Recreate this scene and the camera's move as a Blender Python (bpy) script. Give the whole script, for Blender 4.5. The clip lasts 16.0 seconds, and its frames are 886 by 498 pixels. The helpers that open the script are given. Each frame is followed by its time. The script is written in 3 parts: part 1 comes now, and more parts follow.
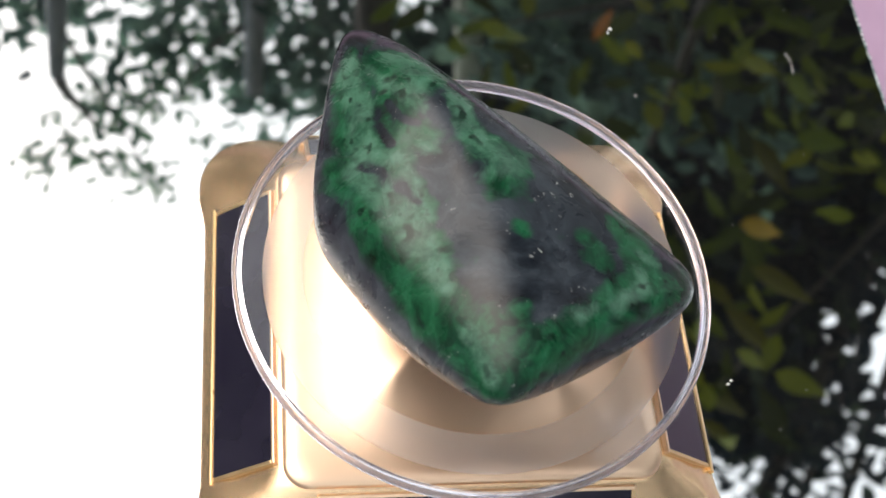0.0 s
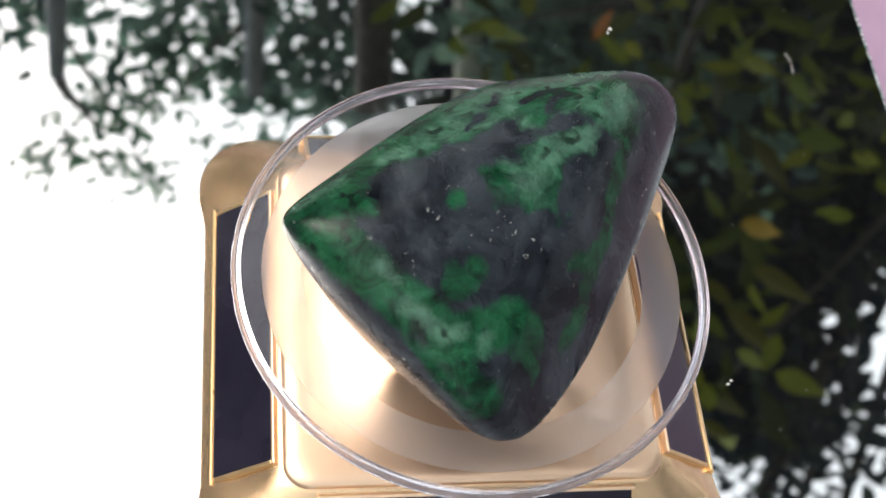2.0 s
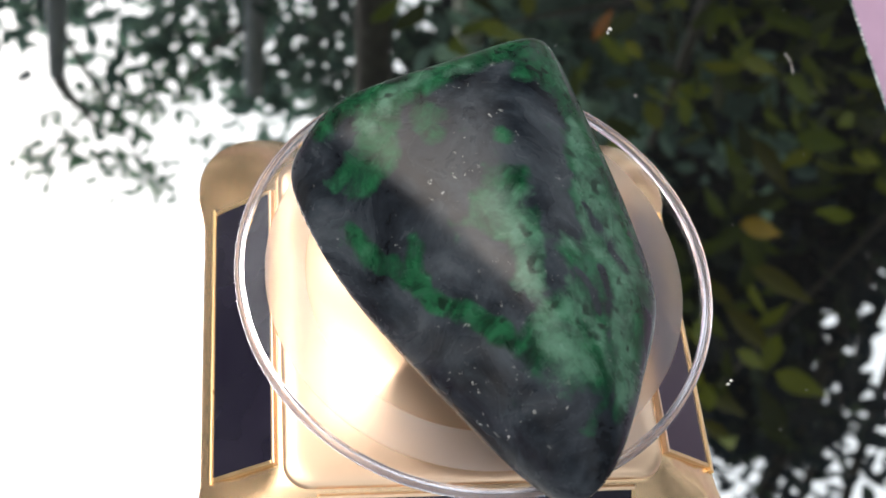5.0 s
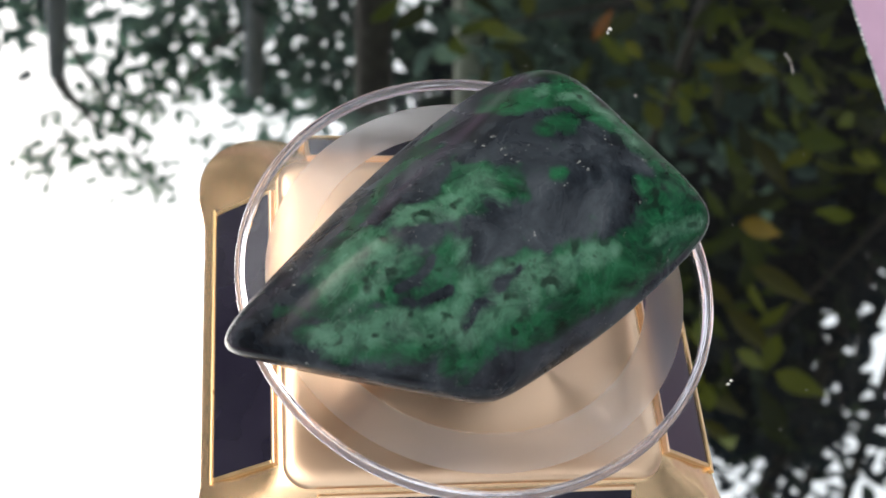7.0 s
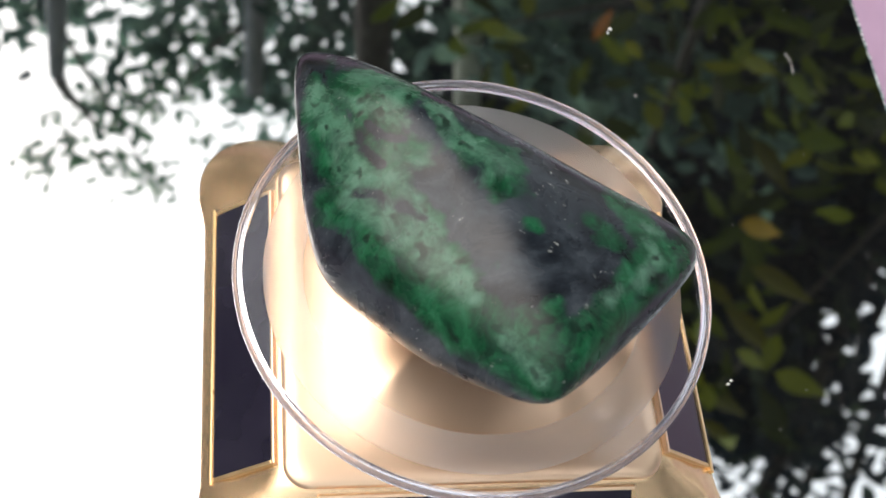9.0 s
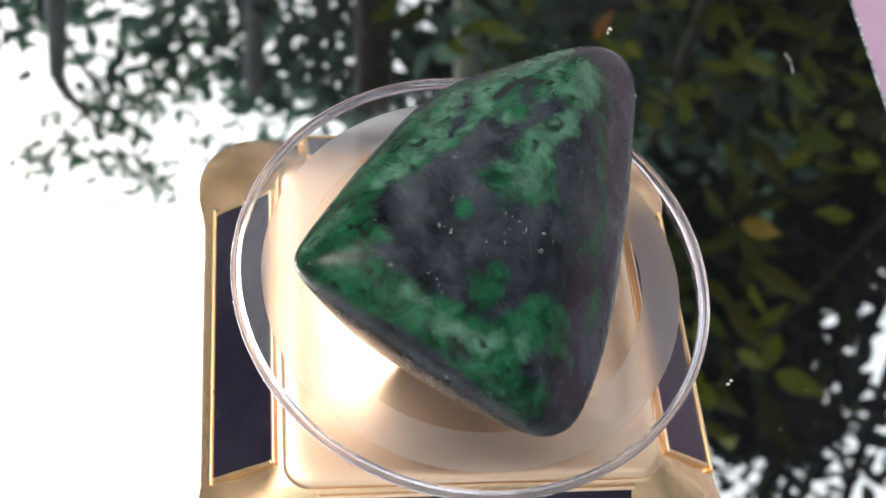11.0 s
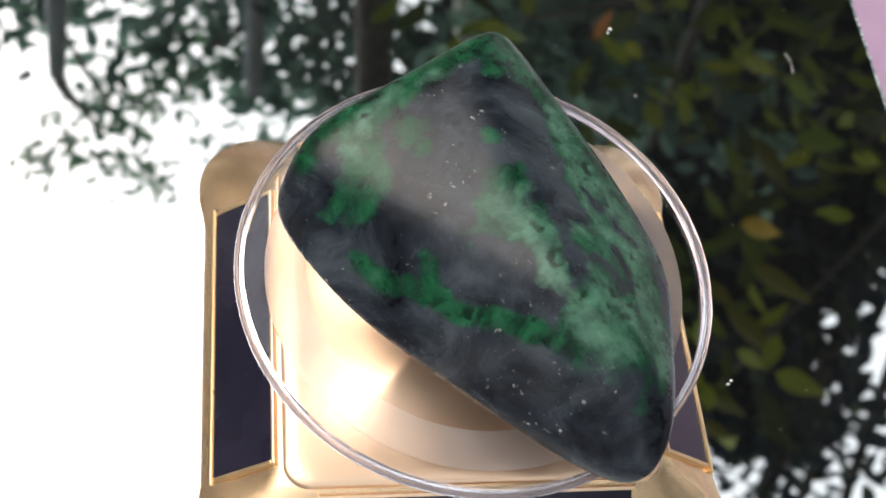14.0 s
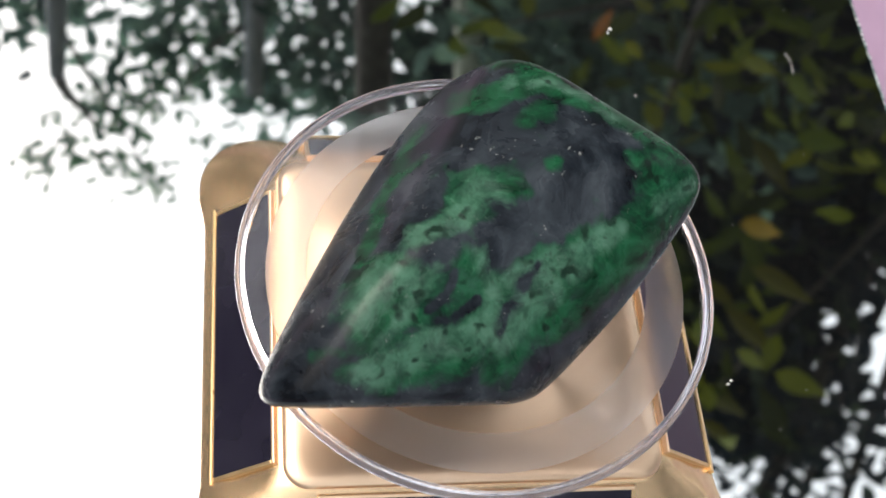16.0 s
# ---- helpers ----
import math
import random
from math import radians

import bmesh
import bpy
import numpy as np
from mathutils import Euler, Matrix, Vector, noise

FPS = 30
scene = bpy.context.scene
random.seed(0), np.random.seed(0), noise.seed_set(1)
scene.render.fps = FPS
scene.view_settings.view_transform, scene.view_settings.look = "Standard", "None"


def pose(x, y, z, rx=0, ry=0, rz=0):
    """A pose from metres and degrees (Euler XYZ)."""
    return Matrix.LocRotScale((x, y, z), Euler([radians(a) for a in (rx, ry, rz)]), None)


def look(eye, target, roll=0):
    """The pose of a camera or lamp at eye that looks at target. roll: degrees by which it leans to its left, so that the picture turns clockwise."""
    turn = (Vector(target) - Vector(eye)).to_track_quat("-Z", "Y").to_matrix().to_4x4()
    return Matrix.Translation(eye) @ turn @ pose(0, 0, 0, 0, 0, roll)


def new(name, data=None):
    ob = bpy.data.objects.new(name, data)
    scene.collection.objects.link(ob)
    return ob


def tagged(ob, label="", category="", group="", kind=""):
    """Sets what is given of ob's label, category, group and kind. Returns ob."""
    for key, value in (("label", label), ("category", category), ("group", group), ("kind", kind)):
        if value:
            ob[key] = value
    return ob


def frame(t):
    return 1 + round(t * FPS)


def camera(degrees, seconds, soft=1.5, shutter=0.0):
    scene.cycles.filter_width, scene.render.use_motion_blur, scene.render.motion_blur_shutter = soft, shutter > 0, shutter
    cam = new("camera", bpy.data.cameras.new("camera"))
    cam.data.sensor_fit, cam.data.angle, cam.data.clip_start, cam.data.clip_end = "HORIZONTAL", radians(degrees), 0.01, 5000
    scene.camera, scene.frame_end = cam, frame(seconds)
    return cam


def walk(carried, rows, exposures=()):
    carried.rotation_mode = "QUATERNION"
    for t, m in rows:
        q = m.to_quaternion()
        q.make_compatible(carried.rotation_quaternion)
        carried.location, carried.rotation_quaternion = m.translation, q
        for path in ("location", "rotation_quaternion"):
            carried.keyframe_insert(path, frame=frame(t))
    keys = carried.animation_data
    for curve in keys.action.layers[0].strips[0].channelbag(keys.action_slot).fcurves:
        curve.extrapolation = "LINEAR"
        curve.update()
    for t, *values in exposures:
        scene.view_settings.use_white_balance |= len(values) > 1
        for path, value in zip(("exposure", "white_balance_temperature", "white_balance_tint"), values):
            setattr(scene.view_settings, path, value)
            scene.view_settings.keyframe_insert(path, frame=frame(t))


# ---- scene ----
cam = camera(39.75, 16.0, soft=1.6)
EYE = Vector((-0.0580, -0.1509, 0.3199))
AIM = Vector((-0.0580 + 0.1604, -0.1509 + 0.5058, 0.3199 - 0.8476))
walk(cam, [(0.0, look(EYE, AIM, 15.04)), (16.0, look(EYE, AIM, 15.04))])
# focus on the stone; a small lens, so that the far leaves soften
cam.data.dof.use_dof = True
cam.data.dof.focus_distance = 0.31
cam.data.dof.aperture_fstop = 20.0

# ---- world, sun, exposure ----
scene.view_settings.exposure = 1.1
world = bpy.data.worlds.new("sky")
scene.world = world
world.use_nodes = True
wn = world.node_tree
sky = wn.nodes.new("ShaderNodeTexSky")
sky.sky_type = "NISHITA"
sky.sun_disc = False
sky.sun_elevation = radians(52)
sky.sun_rotation = radians(-60)
sky.air_density = 0.6
sky.dust_density = 8.0
sky.ozone_density = 0.0
wn.nodes["Background"].inputs["Strength"].default_value = 0.15
# a bright, thin, even cloud cover over most of the sky
cloud = wn.nodes.new("ShaderNodeMix")
cloud.data_type = "RGBA"
cloud.inputs[0].default_value = 0.65
cloud.inputs[7].default_value = (4.85, 5.05, 5.1, 1)
wn.links.new(sky.outputs[0], cloud.inputs[6])
wn.links.new(cloud.outputs[2], wn.nodes["Background"].inputs["Color"])
sun_data = bpy.data.lights.new("sun", "SUN")
sun_data.energy = 0.60
sun_data.angle = radians(48)
sun_data.color = (1.0, 0.995, 0.985)
sun = new("sun", sun_data)
sun.matrix_world = look((-3.55, 2.05, 5.3), (0, 0, 0))


# ---- material helpers ----
def material(name, colour, rough=0.5, metal=0.0):
    m = bpy.data.materials.new(name)
    m.use_nodes = True
    b = m.node_tree.nodes["Principled BSDF"]
    b.inputs["Base Color"].default_value = (*colour, 1)
    b.inputs["Roughness"].default_value = rough
    b.inputs["Metallic"].default_value = metal
    return m, m.node_tree, b


def add(nt, kind, **values):
    n = nt.nodes.new(kind)
    for key, value in values.items():
        n.inputs[key.replace("_", " ")].default_value = value
    return n


def ramp(nt, source, stops):
    r = nt.nodes.new("ShaderNodeValToRGB")
    e = r.color_ramp.elements
    while len(e) < len(stops):
        e.new(0.5)
    for el, (p, c) in zip(e, stops):
        el.position = p
        el.color = (*c, 1) if len(c) == 3 else c
    nt.links.new(source, r.inputs[0])
    return r.outputs[0]


def mixed(nt, fac, a, b, blend="MIX"):
    n = nt.nodes.new("ShaderNodeMix")
    n.data_type = "RGBA"
    n.blend_type = blend
    for socket, v in ((n.inputs[0], fac), (n.inputs[6], a), (n.inputs[7], b)):
        if isinstance(v, bpy.types.NodeSocket):
            nt.links.new(v, socket)
        elif isinstance(v, (int, float)):
            socket.default_value = v
        else:
            socket.default_value = (*v, 1)
    return n.outputs[2]


def noise_at(nt, scale, detail=4.0, rough=0.55, vector=None, distortion=0.0):
    n = add(nt, "ShaderNodeTexNoise", Scale=scale, Detail=detail, Roughness=rough, Distortion=distortion)
    if vector is None:
        c = nt.nodes.new("ShaderNodeTexCoord")
        vector = c.outputs["Object"]
    nt.links.new(vector, n.inputs["Vector"])
    return n.outputs["Fac"]


def bump(nt, b, height, strength=0.2, distance=0.001):
    n = add(nt, "ShaderNodeBump", Strength=strength, Distance=distance)
    nt.links.new(height, n.inputs["Height"])
    nt.links.new(n.outputs[0], b.inputs["Normal"])
    return n


def grey(v):
    return (v, v, v)


# ---- materials ----
def score(nt, base, weight, *noises):
    """base * weight plus each noise's swing about its middle times its own weight."""
    total = None
    for src, w, off in ((base, weight, 0.0), *((n, k, -0.5 * k) for n, k in noises)):
        a = nt.nodes.new("ShaderNodeMath")
        a.operation = "MULTIPLY_ADD"
        a.inputs[1].default_value = w
        a.inputs[2].default_value = off
        nt.links.new(src, a.inputs[0])
        if total is None:
            total = a.outputs[0]
        else:
            b = nt.nodes.new("ShaderNodeMath")
            nt.links.new(total, b.inputs[0])
            nt.links.new(a.outputs[0], b.inputs[1])
            total = b.outputs[0]
    return total


def make_stone():
    m, nt, b = material("jade_stone", (0.05, 0.06, 0.06), 0.3)
    at = nt.nodes.new("ShaderNodeAttribute")
    at.attribute_name = "vein"
    mk = nt.nodes.new("ShaderNodeAttribute")
    mk.attribute_name = "milky_sheen"
    fine = noise_at(nt, 190.0, 6.0, 0.65, distortion=0.4)
    coarse = noise_at(nt, 62.0, 5.0, 0.6, distortion=0.7)
    mask = ramp(nt, score(nt, at.outputs["Fac"], 0.62, (coarse, 0.75), (fine, 1.15)), ((0.19, grey(0)), (0.38, grey(0.55)), (0.64, grey(1))))
    # milky paleness of the green, much of it sheen painted as colour
    milk_sheen = ramp(nt, score(nt, mk.outputs["Fac"], 0.60, (coarse, 0.9), (fine, 1.2)), ((0.22, grey(0)), (0.86, grey(0.95))))
    tone = noise_at(nt, 58.0, 7.0, 0.66, distortion=0.5)
    dark = ramp(nt, tone, ((0.34, (0.002, 0.003, 0.005)), (0.46, (0.013, 0.017, 0.023)), (0.57, (0.032, 0.040, 0.049)), (0.72, (0.066, 0.077, 0.089))))
    green = ramp(nt, noise_at(nt, 110.0, 6.0, 0.65, distortion=0.8), ((0.34, (0.001, 0.008, 0.003)), (0.43, (0.003, 0.034, 0.014)), (0.55, (0.009, 0.076, 0.031)), (0.70, (0.024, 0.120, 0.061))))
    green = mixed(nt, milk_sheen, green, (0.082, 0.180, 0.125))
    colour = mixed(nt, mask, dark, green)
    tc = nt.nodes.new("ShaderNodeTexCoord")
    # dark pits inside the green
    pits = ramp(nt, noise_at(nt, 300.0, 1.5, 0.4, distortion=0.1), ((0.33, grey(0.9)), (0.43, grey(0))))
    where = ramp(nt, noise_at(nt, 48.0, 2.0), ((0.42, grey(0)), (0.52, grey(1))))
    pit = mixed(nt, 1.0, mixed(nt, 1.0, pits, where, "MULTIPLY"), mask, "MULTIPLY")
    colour = mixed(nt, pit, colour, (0.003, 0.012, 0.007))
    # pale mineral flecks in clusters
    fl = ramp(nt, noise_at(nt, 640.0, 3.0, 0.6), ((0.64, grey(0)), (0.70, grey(1))))
    fw = ramp(nt, noise_at(nt, 75.0, 4.0, 0.7), ((0.50, grey(0)), (0.60, grey(1))))
    fleck = mixed(nt, 1.0, fl, fw, "MULTIPLY")
    fleck = mixed(nt, mask, fleck, grey(0.0))
    colour = mixed(nt, fleck, colour, (0.33, 0.34, 0.32))
    # brownish rust blush
    rust = ramp(nt, noise_at(nt, 33.0, 3.0), ((0.60, grey(0)), (0.75, grey(0.25))))
    colour = mixed(nt, rust, colour, (0.060, 0.054, 0.046))
    nt.links.new(colour, b.inputs["Base Color"])
    b.inputs["Specular IOR Level"].default_value = 0.21
    rough = ramp(nt, coarse, ((0.3, grey(0.20)), (0.7, grey(0.34))))
    nt.links.new(rough, b.inputs["Roughness"])
    h = mixed(nt, 0.2, fine, pit)
    bump(nt, b, h, 0.17, 0.0006)
    return m


def make_gold(name, rough, colour=(0.68, 0.44, 0.22)):
    m, nt, b = material(name, colour, rough, 0.90)
    n = noise_at(nt, 60.0, 4.0)
    c = ramp(nt, n, ((0.0, tuple(v * 0.90 for v in colour)), (1.0, tuple(min(1, v * 1.08) for v in colour))))
    nt.links.new(c, b.inputs["Base Color"])
    r = ramp(nt, noise_at(nt, 35.0, 3.0), ((0.0, grey(rough * 0.85)), (1.0, grey(rough * 1.15))))
    nt.links.new(r, b.inputs["Roughness"])
    b.inputs["Coat Weight"].default_value = 0.15
    b.inputs["Coat Roughness"].default_value = 0.22
    return m


def make_panel():
    m, nt, b = material("solar_cell", (0.012, 0.012, 0.022), 0.12)
    c = ramp(nt, noise_at(nt, 40.0, 3.0), ((0.3, (0.010, 0.009, 0.019)), (0.7, (0.020, 0.018, 0.032))))
    nt.links.new(c, b.inputs["Base Color"])
    b.inputs["Specular IOR Level"].default_value = 0.5
    return m


def make_mirror():
    """Silvered glass under a thin, uneven film of dust and smears."""
    m, nt, b = material("mirror_silver", (0.88, 0.90, 0.89), 0.0, 1.0)
    film = add(nt, "ShaderNodeBsdfDiffuse", Color=(0.78, 0.80, 0.80, 1))
    smear = noise_at(nt, 22.0, 6.0, 0.65, distortion=1.2)
    f = ramp(nt, smear, ((0.30, grey(0.0045)), (0.55, grey(0.007)), (0.75, grey(0.015))))
    mx = nt.nodes.new("ShaderNodeMixShader")
    nt.links.new(f, mx.inputs[0])
    nt.links.new(b.outputs[0], mx.inputs[1])
    nt.links.new(film.outputs[0], mx.inputs[2])
    nt.links.new(mx.outputs[0], nt.nodes["Material Output"].inputs[0])
    return m


def gloss_by_angle(nt):
    """How much a clear surface mirrors: little from the front, all at a grazing angle, from either side."""
    lw = add(nt, "ShaderNodeLayerWeight", Blend=0.5)
    power = nt.nodes.new("ShaderNodeMath")
    power.operation = "POWER"
    power.inputs[1].default_value = 4.5
    nt.links.new(lw.outputs["Facing"], power.inputs[0])
    out = nt.nodes.new("ShaderNodeMath")
    out.operation = "MULTIPLY_ADD"
    out.inputs[1].default_value = 0.90
    out.inputs[2].default_value = 0.04
    nt.links.new(power.outputs[0], out.inputs[0])
    return out.outputs[0]


def make_plate():
    """Thin clear acrylic: lets the light through, with a gloss by its angle."""
    m, nt, b = material("clear_acrylic", (1, 1, 1), 0.02)
    out = nt.nodes["Material Output"]
    tr = add(nt, "ShaderNodeBsdfTransparent", Color=(0.985, 0.982, 0.985, 1))
    gl = add(nt, "ShaderNodeBsdfGlossy", Roughness=0.04, Color=(0.9, 0.9, 0.92, 1))
    mx = nt.nodes.new("ShaderNodeMixShader")
    nt.links.new(gloss_by_angle(nt), mx.inputs[0])
    nt.links.new(tr.outputs[0], mx.inputs[1])
    nt.links.new(gl.outputs[0], mx.inputs[2])
    nt.links.new(mx.outputs[0], out.inputs[0])
    return m


def make_frosted():
    """The satin ring under the plate: blurs what lies behind it and scatters a little."""
    m, nt, b = material("satin_acrylic", (0.60, 0.59, 0.62), 0.4)
    out = nt.nodes["Material Output"]
    tr = add(nt, "ShaderNodeBsdfRefraction", Color=(0.99, 0.985, 0.985, 1), Roughness=0.42, IOR=1.3)
    mx = nt.nodes.new("ShaderNodeMixShader")
    f = ramp(nt, noise_at(nt, 120.0, 4.0), ((0.3, grey(0.06)), (0.7, grey(0.10))))
    nt.links.new(f, mx.inputs[0])
    nt.links.new(tr.outputs[0], mx.inputs[1])
    nt.links.new(b.outputs[0], mx.inputs[2])
    nt.links.new(mx.outputs[0], out.inputs[0])
    return m


def make_glass():
    """The moulded rim: clear acrylic, with reflected sky put in as a faint lavender tint."""
    m, nt, b = material("acrylic_rim", (0.88, 0.85, 0.92), 0.03)
    c = ramp(nt, noise_at(nt, 60.0, 3.0), ((0.3, (0.84, 0.81, 0.89)), (0.7, (0.92, 0.89, 0.95))))
    nt.links.new(c, b.inputs["Base Color"])
    b.inputs["Transmission Weight"].default_value = 0.93
    b.inputs["IOR"].default_value = 1.49
    return m


def make_pink():
    m, nt, b = material("pink_paint", (0.40, 0.26, 0.38), 0.4)
    c = ramp(nt, noise_at(nt, 30.0, 5.0), ((0.3, (0.36, 0.24, 0.35)), (0.7, (0.44, 0.30, 0.42))))
    sp = ramp(nt, noise_at(nt, 260.0, 3.0), ((0.70, grey(0)), (0.76, grey(1))))
    c = mixed(nt, sp, c, (0.28, 0.10, 0.12))
    nt.links.new(c, b.inputs["Base Color"])
    bump(nt, b, noise_at(nt, 300.0, 4.0), 0.1, 0.0005)
    return m


def make_leaf(name, stops, single=False, through_light=0.30):
    m, nt, b = material(name, (0.05, 0.08, 0.02), 0.7)
    if single:
        source = nt.nodes.new("ShaderNodeObjectInfo").outputs["Random"]
    else:
        source = nt.nodes.new("ShaderNodeNewGeometry").outputs["Random Per Island"]
    c = ramp(nt, source, stops)
    c = mixed(nt, 0.35, c, ramp(nt, noise_at(nt, 35.0, 3.0), ((0.3, grey(0.35)), (0.7, grey(1.0)))), "MULTIPLY")
    nt.links.new(c, b.inputs["Base Color"])
    out = nt.nodes["Material Output"]
    tl = nt.nodes.new("ShaderNodeBsdfTranslucent")
    nt.links.new(c, tl.inputs["Color"])
    mx = nt.nodes.new("ShaderNodeMixShader")
    mx.inputs[0].default_value = through_light
    b.inputs["Specular IOR Level"].default_value = 0.2
    nt.links.new(b.outputs[0], mx.inputs[1])
    nt.links.new(tl.outputs[0], mx.inputs[2])
    nt.links.new(mx.outputs[0], out.inputs[0])
    return m


def make_bark(name="bark", low=(0.035, 0.036, 0.038), high=(0.12, 0.125, 0.122)):
    m, nt, b = material(name, high, 0.9)
    c = ramp(nt, noise_at(nt, 14.0, 6.0, 0.65), ((0.3, low), (0.7, high)))
    nt.links.new(c, b.inputs["Base Color"])
    bump(nt, b, noise_at(nt, 40.0, 5.0), 0.6, 0.01)
    return m


def make_ground():
    m, nt, b = material("earth_and_grass", (0.07, 0.08, 0.04), 0.95)
    c = ramp(nt, noise_at(nt, 1.3, 8.0, 0.65), ((0.35, (0.05, 0.075, 0.025)), (0.6, (0.11, 0.09, 0.06))))
    nt.links.new(c, b.inputs["Base Color"])
    bump(nt, b, noise_at(nt, 12.0, 6.0), 0.7, 0.05)
    return m


STONE = make_stone()
GOLD = make_gold("satin_gold_plastic", 0.32, (0.90, 0.645, 0.435))
# darker than the top plate: dark reflections on the corners put into the colour
GOLD_BODY = make_gold("smooth_dimmed_gold", 0.25, (0.80, 0.56, 0.33))
GOLD_TRIM = make_gold("polished_gold_trim", 0.28, (0.80, 0.58, 0.31))
PANEL = make_panel()
MIRROR = make_mirror()
PLATE = make_plate()
FROSTED = make_frosted()
RIM_GLASS = make_glass()
PINK = make_pink()
EDGE_GLASS, _nt, _b = material("ground_glass_edge", (0.82, 0.90, 0.88), 0.25)
_nt.links.new(ramp(_nt, noise_at(_nt, 700.0, 3.0, 0.6), ((0.42, (0.04, 0.10, 0.09)), (0.54, (0.45, 0.55, 0.53)), (0.62, (0.92, 0.95, 0.94)))), _b.inputs["Base Color"])
DUST, _nt, _b = material("pale_dust", (0.85, 0.85, 0.82), 0.7)
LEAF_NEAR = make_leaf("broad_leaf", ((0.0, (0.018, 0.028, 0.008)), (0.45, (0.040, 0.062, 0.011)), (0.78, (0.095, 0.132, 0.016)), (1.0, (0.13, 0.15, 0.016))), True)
# broad leaf with sunlight put into a brighter yellow-green colour
LEAF_LIT = make_leaf("sun_toned_leaf", ((0.0, (0.10, 0.15, 0.020)), (0.6, (0.16, 0.20, 0.024)), (1.0, (0.22, 0.24, 0.035))), True, 0.4)
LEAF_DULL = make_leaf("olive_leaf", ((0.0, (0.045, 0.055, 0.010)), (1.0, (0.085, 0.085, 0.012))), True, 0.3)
LEAF_YELLOW = make_leaf("yellow_leaf", ((0.0, (0.24, 0.16, 0.012)), (1.0, (0.28, 0.19, 0.016))), True, 0.4)
LEAF_ORANGE = make_leaf("orange_leaf", ((0.0, (0.26, 0.10, 0.015)), (1.0, (0.30, 0.11, 0.02))), True, 0.4)
# crown shade and the sky's blue reflection are put into this leaf colour
LEAF_FAR = make_leaf("shade_toned_leaf", ((0.0, (0.008, 0.016, 0.027)), (0.6, (0.018, 0.032, 0.041)), (0.9, (0.036, 0.062, 0.046)), (1.0, (0.060, 0.100, 0.055))))
# distant haze and sky sheen put into the leaf colour, pale and bluish
LEAF_PALE = make_leaf("haze_toned_leaf", ((0.0, (0.045, 0.085, 0.075)), (0.6, (0.10, 0.17, 0.145)), (1.0, (0.15, 0.26, 0.19))), False, 0.5)
# small leaves, also lightened in colour to stand for the haze
LEAF_SMALL = make_leaf("hazed_small_leaf", ((0.0, (0.040, 0.095, 0.070)), (0.6, (0.080, 0.155, 0.110)), (1.0, (0.12, 0.23, 0.12))), False, 0.42)
BARK = make_bark("bark", (0.022, 0.022, 0.021), (0.075, 0.075, 0.068))
# grey bark, paler and bluer than its own tone to paint in haze
HAZED_GREY_BARK = make_bark("hazed_grey_bark", (0.20, 0.23, 0.26), (0.36, 0.40, 0.43))
PALE_BARK = make_bark("pale_bark", (0.26, 0.30, 0.25), (0.46, 0.50, 0.42))
GROUND = make_ground()


# ---- mesh helpers ----
def part(name, bm, mat, parent=None, label=""):
    me = bpy.data.meshes.new(name)
    bm.to_mesh(me)
    bm.free()
    me.materials.append(mat)
    ob = new(name, me)
    if parent:
        ob.parent = parent
    if label:
        tagged(ob, label)
    return ob


def smooth(ob, angle=35):
    ob.data.shade_smooth()
    ob.data.set_sharp_from_angle(angle=radians(angle))
    return ob


def loft(rings, close_bottom=True, close_top=True):
    """A skin over rings of equal length."""
    bm = bmesh.new()
    rows = [[bm.verts.new(p) for p in ring] for ring in rings]
    n = len(rows[0])
    for a, b in zip(rows, rows[1:]):
        for i in range(n):
            bm.faces.new((a[i], a[(i + 1) % n], b[(i + 1) % n], b[i]))
    if close_bottom:
        bm.faces.new(rows[0][::-1])
    if close_top:
        bm.faces.new(rows[-1])
    bmesh.ops.recalc_face_normals(bm, faces=bm.faces)
    return bm


def lathe(profile, n=128, dx=0.0, dy=0.0, closed=False):
    """A body of revolution from (radius, height) pairs."""
    rings = [[(dx + r * math.cos(2 * math.pi * i / n), dy + r * math.sin(2 * math.pi * i / n), z) for i in range(n)] for r, z in profile]
    if closed:
        rings.append(rings[0])
        bm = loft(rings, False, False)
        bmesh.ops.remove_doubles(bm, verts=bm.verts, dist=1e-7)
        bmesh.ops.recalc_face_normals(bm, faces=bm.faces)
        return bm
    return loft(rings)


def box(x0, y0, z0, x1, y1, z1, bevel=0.0, segments=2):
    bm = bmesh.new()
    bmesh.ops.create_cube(bm, size=1)
    for v in bm.verts:
        v.co = Vector(((x0 + x1) / 2 + v.co.x * (x1 - x0), (y0 + y1) / 2 + v.co.y * (y1 - y0), (z0 + z1) / 2 + v.co.z * (z1 - z0)))
    if bevel:
        bmesh.ops.bevel(bm, geom=bm.edges[:], offset=bevel, segments=segments, affect="EDGES", profile=0.5)
    return bm


